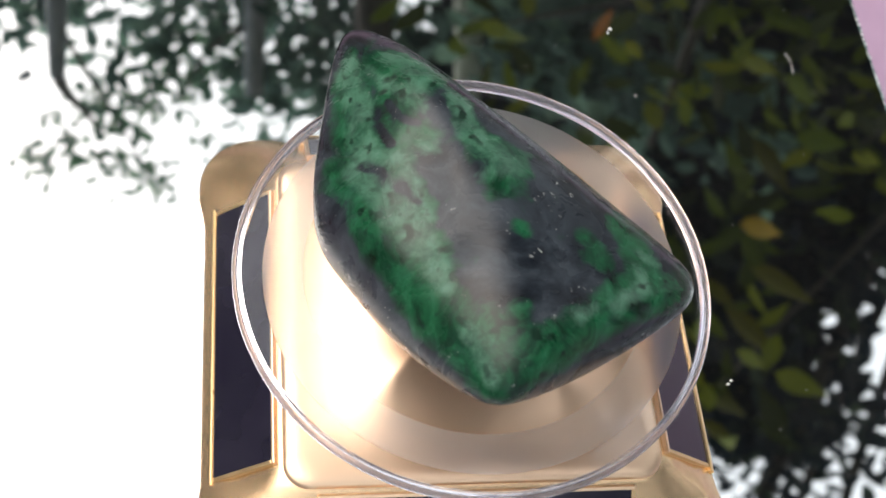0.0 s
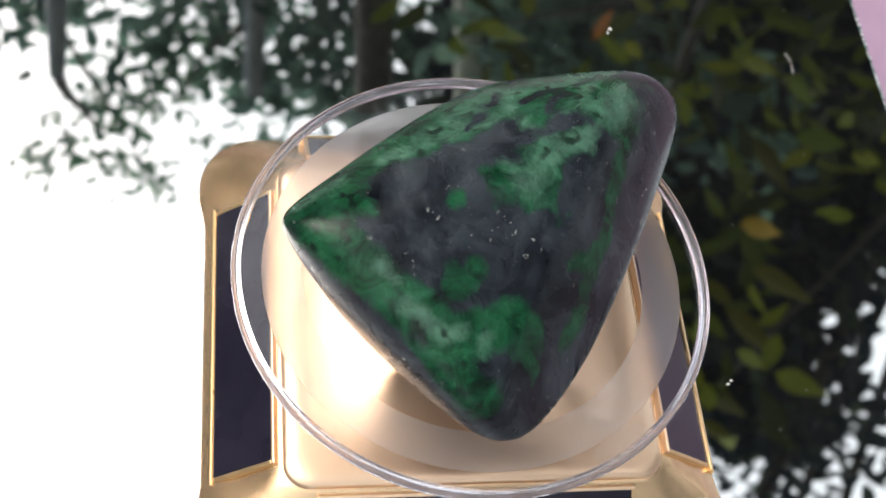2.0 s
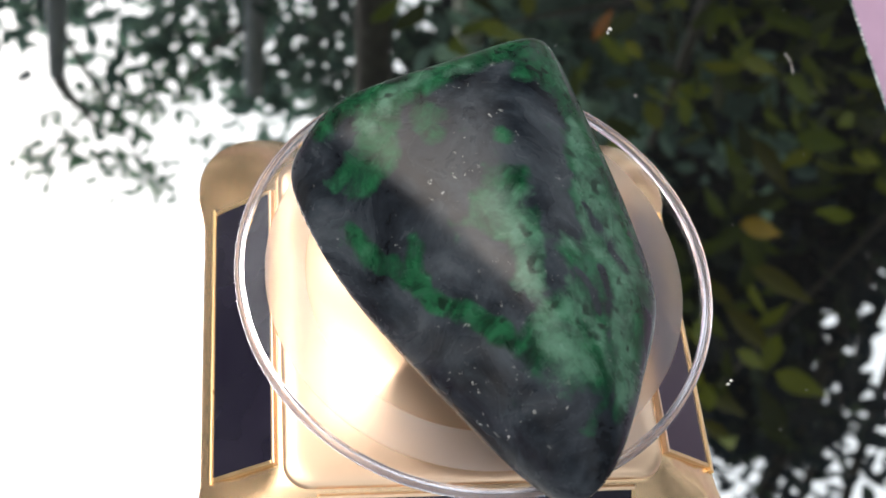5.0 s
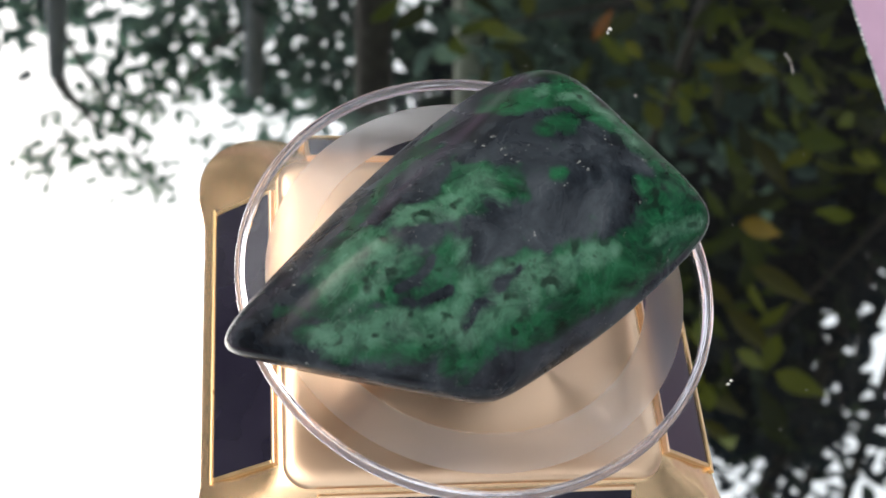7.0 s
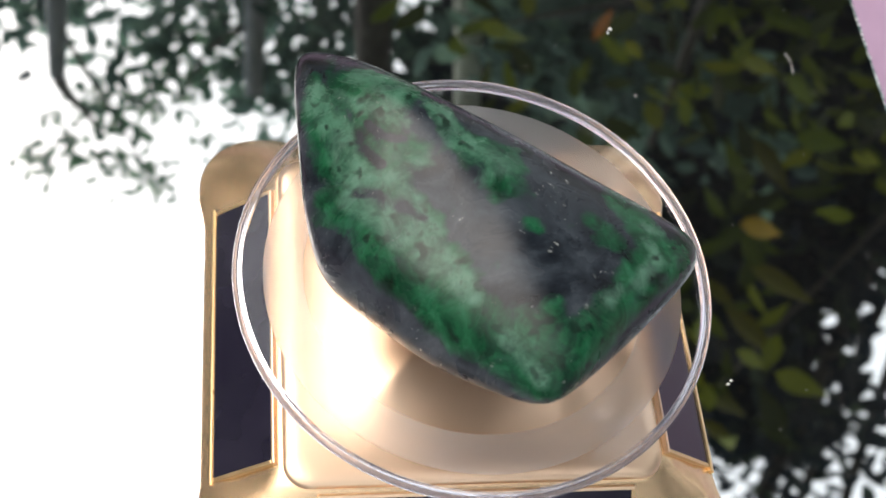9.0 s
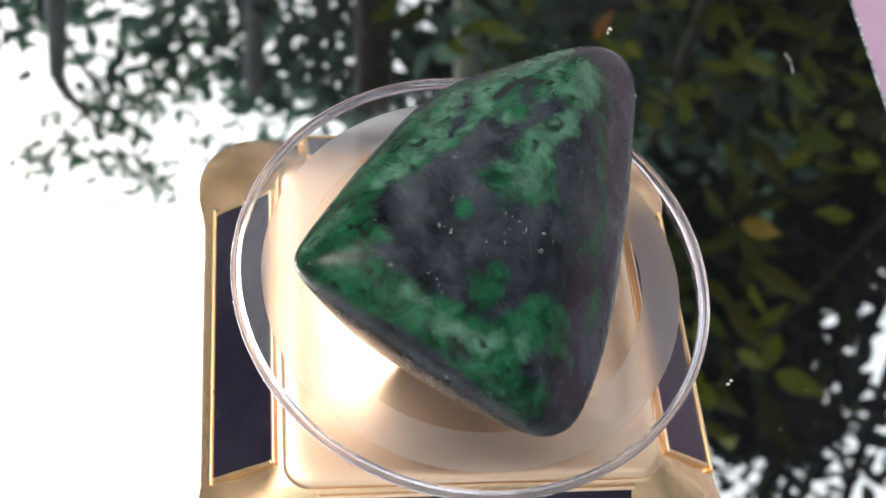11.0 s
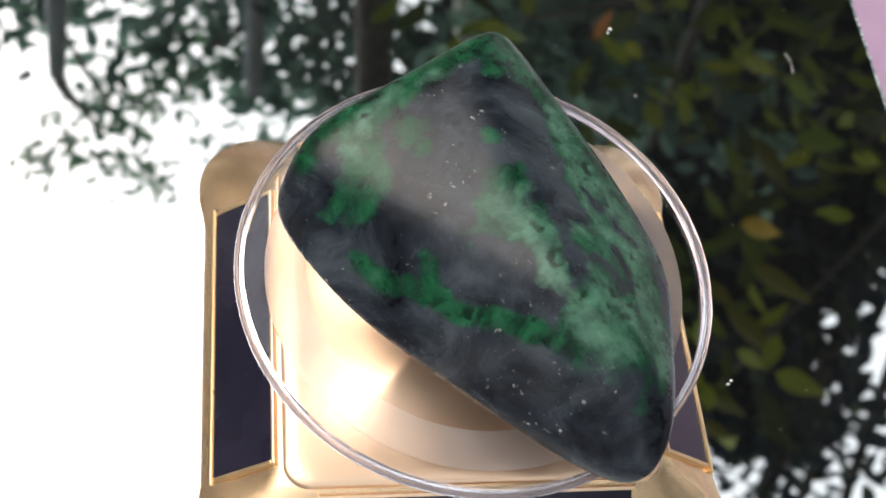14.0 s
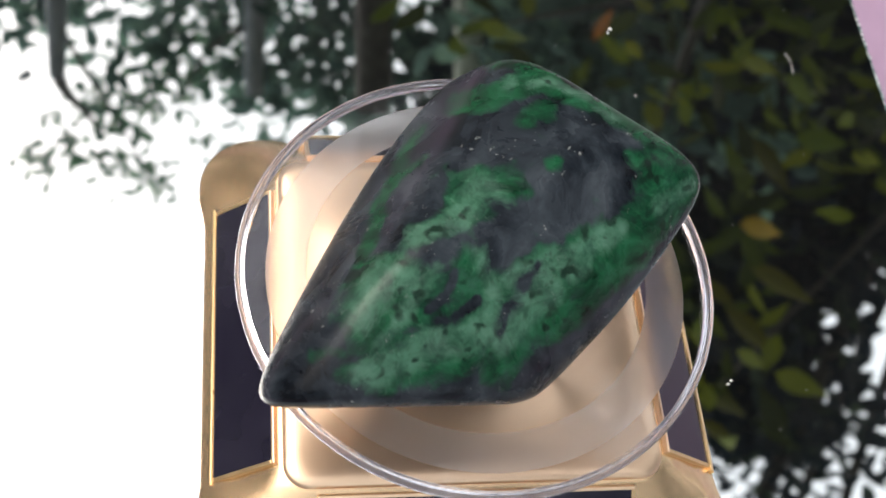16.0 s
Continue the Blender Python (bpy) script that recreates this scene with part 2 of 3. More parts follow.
def rounded_square(half, corner, z, per=14, lug=0.0, lug_from=0.041, dx=0.0, dy=0.0):
    """A square ring with round corners; lug swells it out towards the corners."""
    pts = []
    c = half - corner
    for q in range(4):
        a0 = q * math.pi / 2
        cx, cy = ((c, c), (-c, c), (-c, -c), (c, -c))[q]
        arc = [(cx + corner * math.cos(a0 + math.pi / 2 * i / per), cy + corner * math.sin(a0 + math.pi / 2 * i / per)) for i in range(per + 1)]
        nx, ny = ((-c, c), (-c, -c), (c, -c), (c, c))[q]
        ex, ey = arc[-1]
        sx, sy = (nx + (0, -corner, 0, corner)[q], ny + (corner, 0, -corner, 0)[q])
        pts += arc
        pts += [(ex + (sx - ex) * k / 24, ey + (sy - ey) * k / 24) for k in range(1, 24)]
    out = []
    for x, y in pts:
        s = min(1.0, max(0.0, (min(abs(x), abs(y)) - lug_from) / 0.004))
        s = s * s * (3 - 2 * s) * lug
        k = 1 + s / max(abs(x), abs(y))
        out.append((x * k + dx, y * k + dy, z))
    return out


# ---- setting: ground, table, mirror ----
def build_setting():
    bm = bmesh.new()
    bmesh.ops.create_grid(bm, x_segments=60, y_segments=60, size=1)
    for v in bm.verts:
        r = max(abs(v.co.x), abs(v.co.y))
        k = 3 + 900 * r ** 4
        v.co = Vector((v.co.x * k, v.co.y * k, -0.78))
        v.co.z += 0.05 * noise.noise(v.co * 0.35) * min(1, r * 2)
    g = smooth(part("ground", bm, GROUND))
    tagged(g, "patchy grass and bare earth under trees", "ground", kind="structure")

    table = tagged(new("table"), "lavender-pink painted table holding a mirror sheet", "table")
    table.location = (0.06, 0.05, -0.78)
    part("tabletop", box(-0.45, -0.40, 0.746, 0.45, 0.40, 0.7758, 0.004), PINK, table)
    leg = None
    for x in (-0.40, 0.40):
        for y in (-0.35, 0.35):
            if leg is None:
                leg = part("leg", box(-0.02, -0.02, 0, 0.02, 0.02, 0.746, 0.003), PINK, table)
                leg.location = (x, y, 0)
            else:
                o = new("leg", leg.data)
                o.parent = table
                o.location = (x, y, 0)

    mirror = tagged(new("mirror"), "flat rectangular mirror sheet with ground glass edge", "mirror")
    mirror.location = (0, 0, -0.004)
    part("mirror_face", box(-0.1655, -0.21, 0.0001, 0.1655, 0.21, 0.0040, 0.0), MIRROR, mirror)
    # rough ground edge of the glass, in four strips with small chips
    rnd = random.Random(5)

    def strip(length):
        rings = []
        n = int(length / 0.0022)
        for i in range(n + 1):
            u = -length / 2 + length * i / n
            j, k = rnd.uniform(-0.00025, 0.00035), rnd.uniform(-0.0002, 0.0002)
            rings.append([(0.0003 + k, u, 0.0041), (0.0012 + j, u, 0.0036 + k), (0.0014 + j, u, 0.0018), (0.0013, u, 0.0), (0.0003, u, 0.0)])
        return loft(rings)

    for length, m in ((0.42, pose(0.1655, 0, 0)), (0.331, pose(0, 0.21, 0, 0, 0, 90)), (0.42, pose(-0.1655, 0, 0, 0, 0, 180)), (0.331, pose(0, -0.21, 0, 0, 0, 270))):
        o = part("ground_edge", strip(length), EDGE_GLASS, mirror, "chipped pale ground glass edge")
        o.matrix_basis = m


build_setting()


# ---- the solar turntable base ----
def build_base():
    base = tagged(new("solar_turntable"), "satin gold plastic turntable base with sloping solar panels", "turntable")
    z0, z_out, z_in = 0.0, 0.0186, 0.0319
    rings = [
        rounded_square(0.0668, 0.0150, z0 + 0.0006, lug=0.0018, dx=-0.001, dy=-0.0024),
        rounded_square(0.0676, 0.0160, z0 + 0.0020, lug=0.0018, dx=-0.001, dy=-0.0024),
        rounded_square(0.0680, 0.0168, z_out - 0.0025, lug=0.0018, dx=-0.001, dy=-0.0024),
        rounded_square(0.0679, 0.0168, z_out - 0.0008, lug=0.0018, dx=-0.001, dy=-0.0024),
        rounded_square(0.0672, 0.0164, z_out, lug=0.0018, dx=-0.001, dy=-0.0024),
        rounded_square(0.0606, 0.0145, z_out + 0.0034, lug=0.0012),
        rounded_square(0.0530, 0.009, z_in - 0.0034, dy=0.0010),
        rounded_square(0.0500, 0.007, z_in - 0.0012, dy=0.0014),
        rounded_square(0.0480, 0.0065, z_in - 0.0003, dy=0.0014),
    ]
    body = smooth(part("body", loft(rings, True, True), GOLD_BODY, base), 50)
    top = [
        rounded_square(0.0486, 0.0068, z_in - 0.0010, dy=0.0014),
        rounded_square(0.0485, 0.0067, z_in + 0.0002, dy=0.0014),
        rounded_square(0.0480, 0.0066, z_in + 0.0008, dy=0.0014),
        rounded_square(0.0470, 0.0064, z_in + 0.0012, dy=0.0014),
        rounded_square(0.0456, 0.0062, z_in + 0.0015, dy=0.0014),
        rounded_square(0.0440, 0.0060, z_in + 0.0016, dy=0.0014),
        rounded_square(0.0420, 0.0120, z_in + 0.00165, dy=0.0014),
        rounded_square(0.0380, 0.0150, z_in + 0.0020),
        rounded_square(0.0340, 0.0140, z_in + 0.0027),
        rounded_square(0.0300, 0.0100, z_in + 0.0037),
        rounded_square(0.0260, 0.0055, z_in + 0.0049),
        rounded_square(0.0220, 0.0025, z_in + 0.0063),
        rounded_square(0.0180, 0.0014, z_in + 0.0078),
        rounded_square(0.0110, 0.0008, z_in + 0.0105),
    ]
    smooth(part("top_plate", loft(top), GOLD, base, "gold top plate with a low four-sided rise"), 70)
    smooth(part("spindle", lathe([(0.0105, z_in + 0.0090), (0.0105, z_in + 0.0115), (0.0098, z_in + 0.0121), (0.0095, z_in + 0.0122), (0.009, 0.0545), (0.0, 0.0546)], 64), GOLD_TRIM, base), 40)
    # one sloping panel with its frame, then three more turned by quarters
    run, rise = 0.0655 - 0.0490, z_in - z_out
    slope = math.degrees(math.atan2(rise, run))
    width = math.hypot(run, rise)
    half = 0.0393
    cell = box(-half, 0.0002, -0.001, half, width - 0.0021, 0.0010, 0.0002, 1)
    bars = (
        ("frame_bar", box(-half - 0.0022, -0.0029, -0.003, half + 0.0022, -0.0020, -0.0002, 0.0003)),
        ("frame_bar", box(-half - 0.0022, -0.0016, -0.002, half + 0.0022, -0.0007, 0.0012, 0.0003)),
        ("frame_bar", box(-half - 0.0018, -0.0004, -0.002, half + 0.0018, 0.0004, 0.0016, 0.0002)),
        ("frame_bar", box(-half - 0.0010, width - 0.0022, -0.002, half + 0.0010, width - 0.0012, 0.0012, 0.0003)),
        ("frame_bar", box(-half - 0.0010, 0.0006, -0.002, -half + 0.0001, width - 0.0022, 0.0012, 0.0002)),
        ("frame_bar", box(half - 0.0001, 0.0006, -0.002, half + 0.0010, width - 0.0022, 0.0012, 0.0002)),
    )
    meshes = [part("solar_panel", cell, PANEL, base, "dark blue-black glossy solar panel")]
    for k, (name, bm) in enumerate(bars):
        meshes.append(part(name, bm, GOLD if k == 3 else GOLD_TRIM, meshes[0]))
    turns = [pose(0, 0.0014 if q % 2 == 0 else 0, 0, 0, 0, 90 * q) @ pose(0, -0.0655, z_out, slope, 0, 0) for q in range(4)]
    meshes[0].matrix_basis = turns[0]
    for m in turns[1:]:
        cell_copy = meshes[0].copy()
        scene.collection.objects.link(cell_copy)
        cell_copy.matrix_basis = m
        for bar in meshes[1:]:
            o = bar.copy()
            scene.collection.objects.link(o)
            o.parent = cell_copy
    return base


turntable = build_base()


# ---- the clear disc that turns ----
DISC_Z = 0.058


def build_disc():
    dx, dy = 0.0005 * math.cos(radians(238)), 0.0005 * math.sin(radians(238))
    disc = smooth(part("disc", lathe([(0.0, -0.0022), (0.0582, -0.0022), (0.0582, -0.0001), (0.0, -0.0001)], 160, dx, dy), PLATE, turntable, "clear acrylic turning disc"), 30)
    rim = [(0.0583, -0.0024), (0.0590, -0.0026), (0.0600, -0.0024), (0.0606, -0.0016), (0.0607, -0.0008), (0.0603, -0.0001), (0.0598, 0.0003), (0.0595, 0.0000), (0.0592, -0.0006), (0.0589, 0.0000), (0.0586, 0.0002), (0.0583, -0.0002)]
    edge = smooth(part("rim", lathe(rim, 160, dx, dy, True), RIM_GLASS, disc, "rounded clear rim"), 50)
    edge.visible_shadow = False
    ring = [(0.0435, -0.00250), (0.0532, -0.00250), (0.0533, -0.00240), (0.0434, -0.00240)]
    haze = smooth(part("satin_ring", lathe(ring, 160, dx, dy, True), FROSTED, disc, "hazy satin ring under the plate"), 30)
    haze.visible_shadow = False
    disc.location = (0, 0, DISC_Z)
    return disc


disc = build_disc()


# ---- the stone ----
# the cuts that run softly into one another
SOFT = (0, 1, 2, 3, 4, 5, 6, 7, 16)
# cuts that shape the block, the upper ones first: bearing, tilt and depth from its middle, in degrees and millimetres
FACETS = (
    (-168, 65, 23.5), (-4, 77, 22.2), (31, 64, 19.4), (175, 43, 34.3), (69, 49, 32.0), (86, 47, 43.1),
    (-87, 59, 48.2), (-47, 49, 45.1), (118, -98, 11.8), (43, 38, 20.4), (-78, -25, 43.9), (-143, -27, 38.0),
    (-57, -24, 41.9), (-145, -28, 36.6), (-120, -33, 36.6), (166, -24, 41.9), (-153, 18, 34.8), (-53, 37, 42.8),
    (44, -64, 27.3), (-62, 0, 46.1), (-78, -24, 44.5), (50, 20, 27.8), (50, -34, 32.5), (-59, -4, 47.9),
    (7, -29, 47.3), (-50, -7, 49.8), (-4, 25, 44.6), (100, -26, 65.1), (53, -5, 40.2), (61, -25, 41.1),
    (94, -26, 61.6),
)
# green veins: half-width and the points that each one passes, in millimetres
VEINS_BROAD_FACE = (
    (3.4, (-20, 39, 32), (-17, 34, 34), (-17, 27, 36)),
    (2.6, (-7, 24, 36), (-1, 15, 36), (3, 5, 36)),
    (3.4, (-33, 37, 26), (-33, 26, 27), (-31, 17, 28), (-26, 9, 30)),
    (3.0, (-20, 25, 35), (-16, 15, 36), (-13, 11, 37)),
    (2.8, (-21, 14, 33), (-24, 8, 31)),
)
VEINS_BROAD_EDGE = (
    (4.6, (-36, 12, 24), (-29, 2, 28), (-21, -3, 32), (-20, -13, 32), (-16, -24, 32), (-11, -34, 33), (-8, -42, 33), (-6, -47, 33)),
    (3.0, (-2, -44, 35), (9, -39, 35), (20, -30, 33), (31, -19, 30)),
    (1.7, (29, -8, 29), (32, -16, 29)),
    (1.8, (1, -12, 38)),
    (1.7, (17, -13, 34), (21, -17, 33)),
    (2.8, (-34, -4, 24), (-23, -23, 28), (-14, -39, 30)),
)
VEINS_KNOB = (
    (4.9, (-33, 22, 26), (-27, 29, 31), (-17, 33, 34)),
    (3.0, (-30, -2, 27), (-28, 8, 29), (-20, 13, 34), (-15, 18, 36)),
    (5.3, (-11, 17, 37), (-5, 15, 37), (1, 10, 36)),
    (4.0, (-29, -5, 28), (-23, -15, 30), (-16, -27, 32), (-11, -36, 33)),
    (2.5, (-5, -46, 34), (-6, -41, 35)),
    (3.7, (30, -22, 30), (36, -22, 28), (44, -18, 24)),
    (3.4, (29, -21, 30), (31, -10, 28), (32, -2, 24)),
)
VEINS_DARK_EDGE = (
    (2.8, (0, -45, 34), (11, -39, 34), (24, -30, 32), (36, -23, 28), (44, -16, 23)),
    (2.0, (-3, -44, 35), (-6, -34, 35)),
    (2.9, (11, -36, 35), (20, -29, 33), (29, -24, 30), (29, -15, 30), (28, -8, 29), (32, -1, 24)),
)
VEINS_DARK_FACE = (
    (1.8, (1, -13, 38)),
    (2.0, (20, -18, 33), (18, -15, 34)),
    (1.3, (-27, -11, 28), (-25, -2, 30), (-27, 8, 30), (-28, 17, 30), (-28, 28, 30), (-27, 39, 30), (-27, 51, 25)),
    (3.7, (-17, 26, 36), (-16, 33, 35), (-13, 37, 32)),
    (1.8, (18, 13, 26), (17, 19, 21), (11, 25, 21), (3, 28, 26), (-4, 32, 29), (-10, 37, 30)),
    (1.3, (32, 8, 16), (24, 15, 18)),
)
VEINS_TONGUE = (
    (4.6, (-1, -2, 37), (-3, 4, 38), (-5, 14, 37), (-8, 23, 36)),
    (3.0, (4, 9, 35), (-1, 7, 37)),
    (3.4, (-23, -13, 30), (-24, 1, 31), (-22, 14, 33), (-28, 19, 30), (-26, 28, 31)),
    (4.3, (-19, 15, 35), (-16, 27, 36), (-19, 35, 33), (-24, 39, 31)),
    (2.8, (-13, 29, 35), (-11, 35, 32)),
    (1.4, (21, 15, 20), (14, 20, 24), (11, 26, 21), (1, 30, 26), (-6, 34, 29)),
    (2.6, (34, -26, 29), (33, -16, 28), (34, -8, 26), (33, -1, 23)),
    (1.6, (-31, 39, 28), (-31, 46, 25)),
)
VEINS_LONG_FACE = (
    (4.0, (-14, 34, 34), (-22, 37, 33), (-28, 37, 29)),
    (3.4, (-22, 27, 34), (-27, 23, 30), (-26, 13, 31), (-23, 2, 32)),
    (4.0, (-24, 1, 31), (-32, 5, 27), (-36, 12, 24)),
    (2.1, (42, -15, 25), (37, -24, 27), (28, -29, 30), (17, -35, 33), (6, -41, 35), (-4, -44, 34)),
    (1.8, (39, -3, 20), (35, -6, 25), (28, -14, 30)),
    (3.7, (-7, -41, 34), (-13, -30, 33), (-19, -19, 31), (-22, -8, 31)),
    (1.7, (24, 14, 18), (10, 25, 23)),
)
VEINS_CORNER = (
    (1.9, (35, -14, 28), (29, -25, 31), (20, -30, 34), (9, -36, 36), (0, -40, 37), (-6, -43, 34)),
    (2.6, (-1, -33, 37), (-7, -39, 35), (-12, -36, 32)),
    (2.0, (-33, 35, 27), (-26, 37, 32), (-17, 35, 35)),
)
# pale milky patches, sky sheen put into their colour too, in the same way
MILKY_SHEEN_FACE = (
    (2.7, (-32, 41, 26), (-31, 27, 28), (-31, 17, 28), (-26, 9, 30), (-12, 10, 37)),
    (2.7, (-33, 11, 26), (-24, -3, 31)),
    (2.2, (-22, 5, 32), (-20, -3, 33), (-20, -13, 32)),
    (2.2, (-11, -34, 33), (-7, -44, 33)),
    (1.9, (-27, 36, 30), (-15, 20, 36)),
)
MILKY_TONGUE = (
    (3.5, (0, 6, 37), (-7, 16, 37), (-9, 26, 36)),
    (3.0, (-18, 27, 35), (-14, 34, 34), (-20, 40, 31)),
    (1.9, (-20, 48, 26), (-18, 43, 29)),
    (2.2, (-22, -8, 31), (-14, -23, 33)),
)
MILKY_EDGE = (
    (1.6, (22, -30, 32), (29, -24, 30), (30, -19, 30)),
    (1.6, (37, -15, 27), (33, -14, 28)),
    (1.6, (-4, 2, 38), (-3, 8, 37)),
    (1.4, (12, -33, 35), (17, -31, 34)),
)
# dark streaks that cut through the green
DARK_STREAKS = (
    (1.1, (-27, 31, 30), (-28, 21, 30), (-25, 14, 32)),
    (0.8, (-18, 18, 36), (-25, 26, 32)),
    (2.1, (-10, 3, 37), (-12, -7, 36), (-8, -20, 36)),
    (1.5, (-3, 22, 35), (5, 13, 34), (11, 0, 34)),
)
DARK_CUTS = (
    (0.8, (-31, 12, 28), (-26, 4, 30), (-19, -2, 33)),
    (2.5, (-6, 2, 38), (-8, -8, 37), (-9, -18, 36), (-1, -27, 37)),
    (2.1, (0, -17, 38), (7, -26, 37)),
    (1.9, (-40, 5, 18), (-34, -7, 19)),
    (1.9, (-38, 34, 19), (-41, 14, 19)),
)
# crests and hollows of the worn surface: height, half-width and the points passed, in millimetres
SWELLS = (
    (-0.8, 8.0, (-14, -6, 35), (-10, 8, 36)),
    (0.35, 6.0, (2, -31, 38), (-4, -17, 38), (-5, 4, 39)),
)
DARK_ROUND_TONGUE = (
    (1.9, (-14, 0, 36), (-12, 14, 38), (-14, 23, 38)),
    (2.2, (4, 18, 33), (-2, 27, 32), (-8, 28, 35)),
    (2.0, (3, -7, 38), (-7, -8, 38), (-14, -7, 35)),
)
VEINS = VEINS_BROAD_FACE + VEINS_BROAD_EDGE + VEINS_KNOB + VEINS_DARK_EDGE + VEINS_DARK_FACE + VEINS_TONGUE + VEINS_LONG_FACE + VEINS_CORNER
MILKY_SHEEN = MILKY_SHEEN_FACE + MILKY_TONGUE + MILKY_EDGE
DARK = DARK_STREAKS + DARK_CUTS + DARK_ROUND_TONGUE


def wavy(p, size, amount, seed):
    """Places shifted by a smooth, uneven field, so that patches get ragged borders."""
    rs = np.random.RandomState(seed)
    out = p.copy()
    for _ in range(9):
        w = rs.normal(size=3)
        w *= size * (0.5 + rs.rand()) / np.linalg.norm(w)
        way = rs.normal(size=3)
        out += np.sin(p @ w + rs.rand() * 6.28)[:, None] * way * (amount / 3 / np.linalg.norm(way))
    return out


def along(p, lines):
    """How near each place lies to the nearest of the lines, 1 on it and 0 far off."""
    near = np.zeros(len(p))
    for width, *line in lines:
        pts = [np.array(v) / 1000 for v in line]
        if len(pts) == 1:
            pts.append(pts[0] + 1e-5)
        for a, b in zip(pts, pts[1:]):
            ab = b - a
            t = np.clip(((p - a) @ ab) / (ab @ ab), 0, 1)
            d = np.linalg.norm(p - a - t[:, None] * ab, axis=1) / (width / 1000)
            near = np.maximum(near, np.clip(1.55 - 0.72 * d, 0, 1))
    return near


def build_stone():
    centre = Vector((0.001, 0.002, 0.017))
    planes = []
    for bearing, tilt, depth in FACETS:
        b, e = radians(bearing), radians(tilt)
        planes.append((math.cos(e) * math.cos(b), math.cos(e) * math.sin(b), math.sin(e), depth / 1000))
    bm = bmesh.new()
    bmesh.ops.create_icosphere(bm, subdivisions=7, radius=1)
    me = bpy.data.meshes.new("jade_stone")
    bm.to_mesh(me)
    bm.free()
    u = np.empty(len(me.vertices) * 3, dtype=np.float32)
    me.vertices.foreach_get("co", u)
    u = u.reshape(-1, 3).astype(float)
    # the upper cuts run softly into one another, the lower ones meet in tighter edges
    q, top = np.zeros(len(u)), np.zeros(len(u))
    worn, soft_worn = 20.0, 11.0
    for k, (a, b, c, d) in enumerate(planes):
        s = np.maximum((u @ np.array((a, b, c))) / d, 0) * 0.02
        if k in SOFT:
            top += s ** soft_worn
        else:
            q += s ** worn
    r = (q + top ** (worn / soft_worn)) ** (-1 / worn) * 0.02
    p = u * (r * 1.004)[:, None] + np.array(centre)
    # low swells, hollows and fine unevenness of a tumbled surface
    for k, (size, amount) in enumerate(((55.0, 0.00045), (120.0, 0.0002), (300.0, 0.00006))):
        h = np.zeros(len(u))
        rs = np.random.RandomState(40 + k)
        for _ in range(10):
            w = rs.normal(size=3)
            w *= size * (0.6 + 0.8 * rs.rand()) / np.linalg.norm(w)
            h += np.sin(p @ w + rs.rand() * 6.28)
        p += u * (h * amount * 0.32)[:, None]
    for height, width, *line in SWELLS:
        near = along(p, ((width, *line),))
        p += u * (near * near * (3 - 2 * near) * height / 1000)[:, None]
    p[:, 2] = np.maximum(p[:, 2], 0.0001)
    me.vertices.foreach_set("co", p.astype(np.float32).ravel())
    # how green the stone is at each place, and how pale with milk and sheen
    ragged = wavy(wavy(p, 330.0, 0.0016, 7), 900.0, 0.0006, 8)
    green = np.clip(along(ragged, VEINS) - 0.75 * along(ragged, DARK), 0, 1)
    for key, values in (("vein", green), ("milky_sheen", along(ragged, MILKY_SHEEN))):
        at = me.attributes.new(key, "FLOAT", "POINT")
        at.data.foreach_set("value", values.astype(np.float32))
    me.materials.append(STONE)
    me.shade_smooth()
    me.update()
    stone = new("jade_stone", me)
    stone.location = (0, 0, DISC_Z + 0.0005)
    return tagged(stone, "polished dark grey jade stone with bright green veins", "stone")


stone = build_stone()


# ---- trees overhead, seen in the mirror ----
def overhead(bearing, height, reach):
    """A place by its bearing from +y towards +x, its angle above the table, and its distance."""
    b, h = radians(bearing), radians(height)
    return Vector((reach * math.cos(h) * math.sin(b), reach * math.cos(h) * math.cos(b), reach * math.sin(h)))


def tube(points, radii, n=10):
    rings = []
    for i, (p, r) in enumerate(zip(points, radii)):
        a, b = points[max(0, i - 1)], points[min(len(points) - 1, i + 1)]
        t = (b - a).normalized()
        s = t.cross(Vector((0.37, 0.91, 0.17))).normalized()
        w = t.cross(s)
        rings.append([p + r * (math.cos(2 * math.pi * k / n) * s + math.sin(2 * math.pi * k / n) * w) for k in range(n)])
    return rings


def curve_points(points, steps=8):
    out = []
    for i in range(len(points) - 1):
        p0, p1, p2, p3 = points[max(0, i - 1)], points[i], points[i + 1], points[min(len(points) - 1, i + 2)]
        for k in range(steps):
            t = k / steps
            out.append(0.5 * (2 * p1 + (p2 - p0) * t + (2 * p0 - 5 * p1 + 4 * p2 - p3) * t * t + (3 * p1 - p0 - 3 * p2 + p3) * t ** 3))
    return out + [points[-1]]


def limb_mesh(limbs):
    """Tapered limbs, each (points, thick, thin), as one mesh."""
    verts, faces = [], []
    for points, thick, thin in limbs:
        pts = curve_points(points)
        radii = [thick + (thin - thick) * i / (len(pts) - 1) for i in range(len(pts))]
        rings = tube(pts, radii)
        n = len(rings[0])
        base = len(verts)
        for ring in rings:
            verts += ring
        for i in range(len(rings) - 1):
            for k in range(n):
                faces.append((base + i * n + k, base + i * n + (k + 1) % n, base + (i + 1) * n + (k + 1) % n, base + (i + 1) * n + k))
    bm = bmesh.new()
    vs = [bm.verts.new(v) for v in verts]
    for f in faces:
        bm.faces.new([vs[i] for i in f])
    return bm


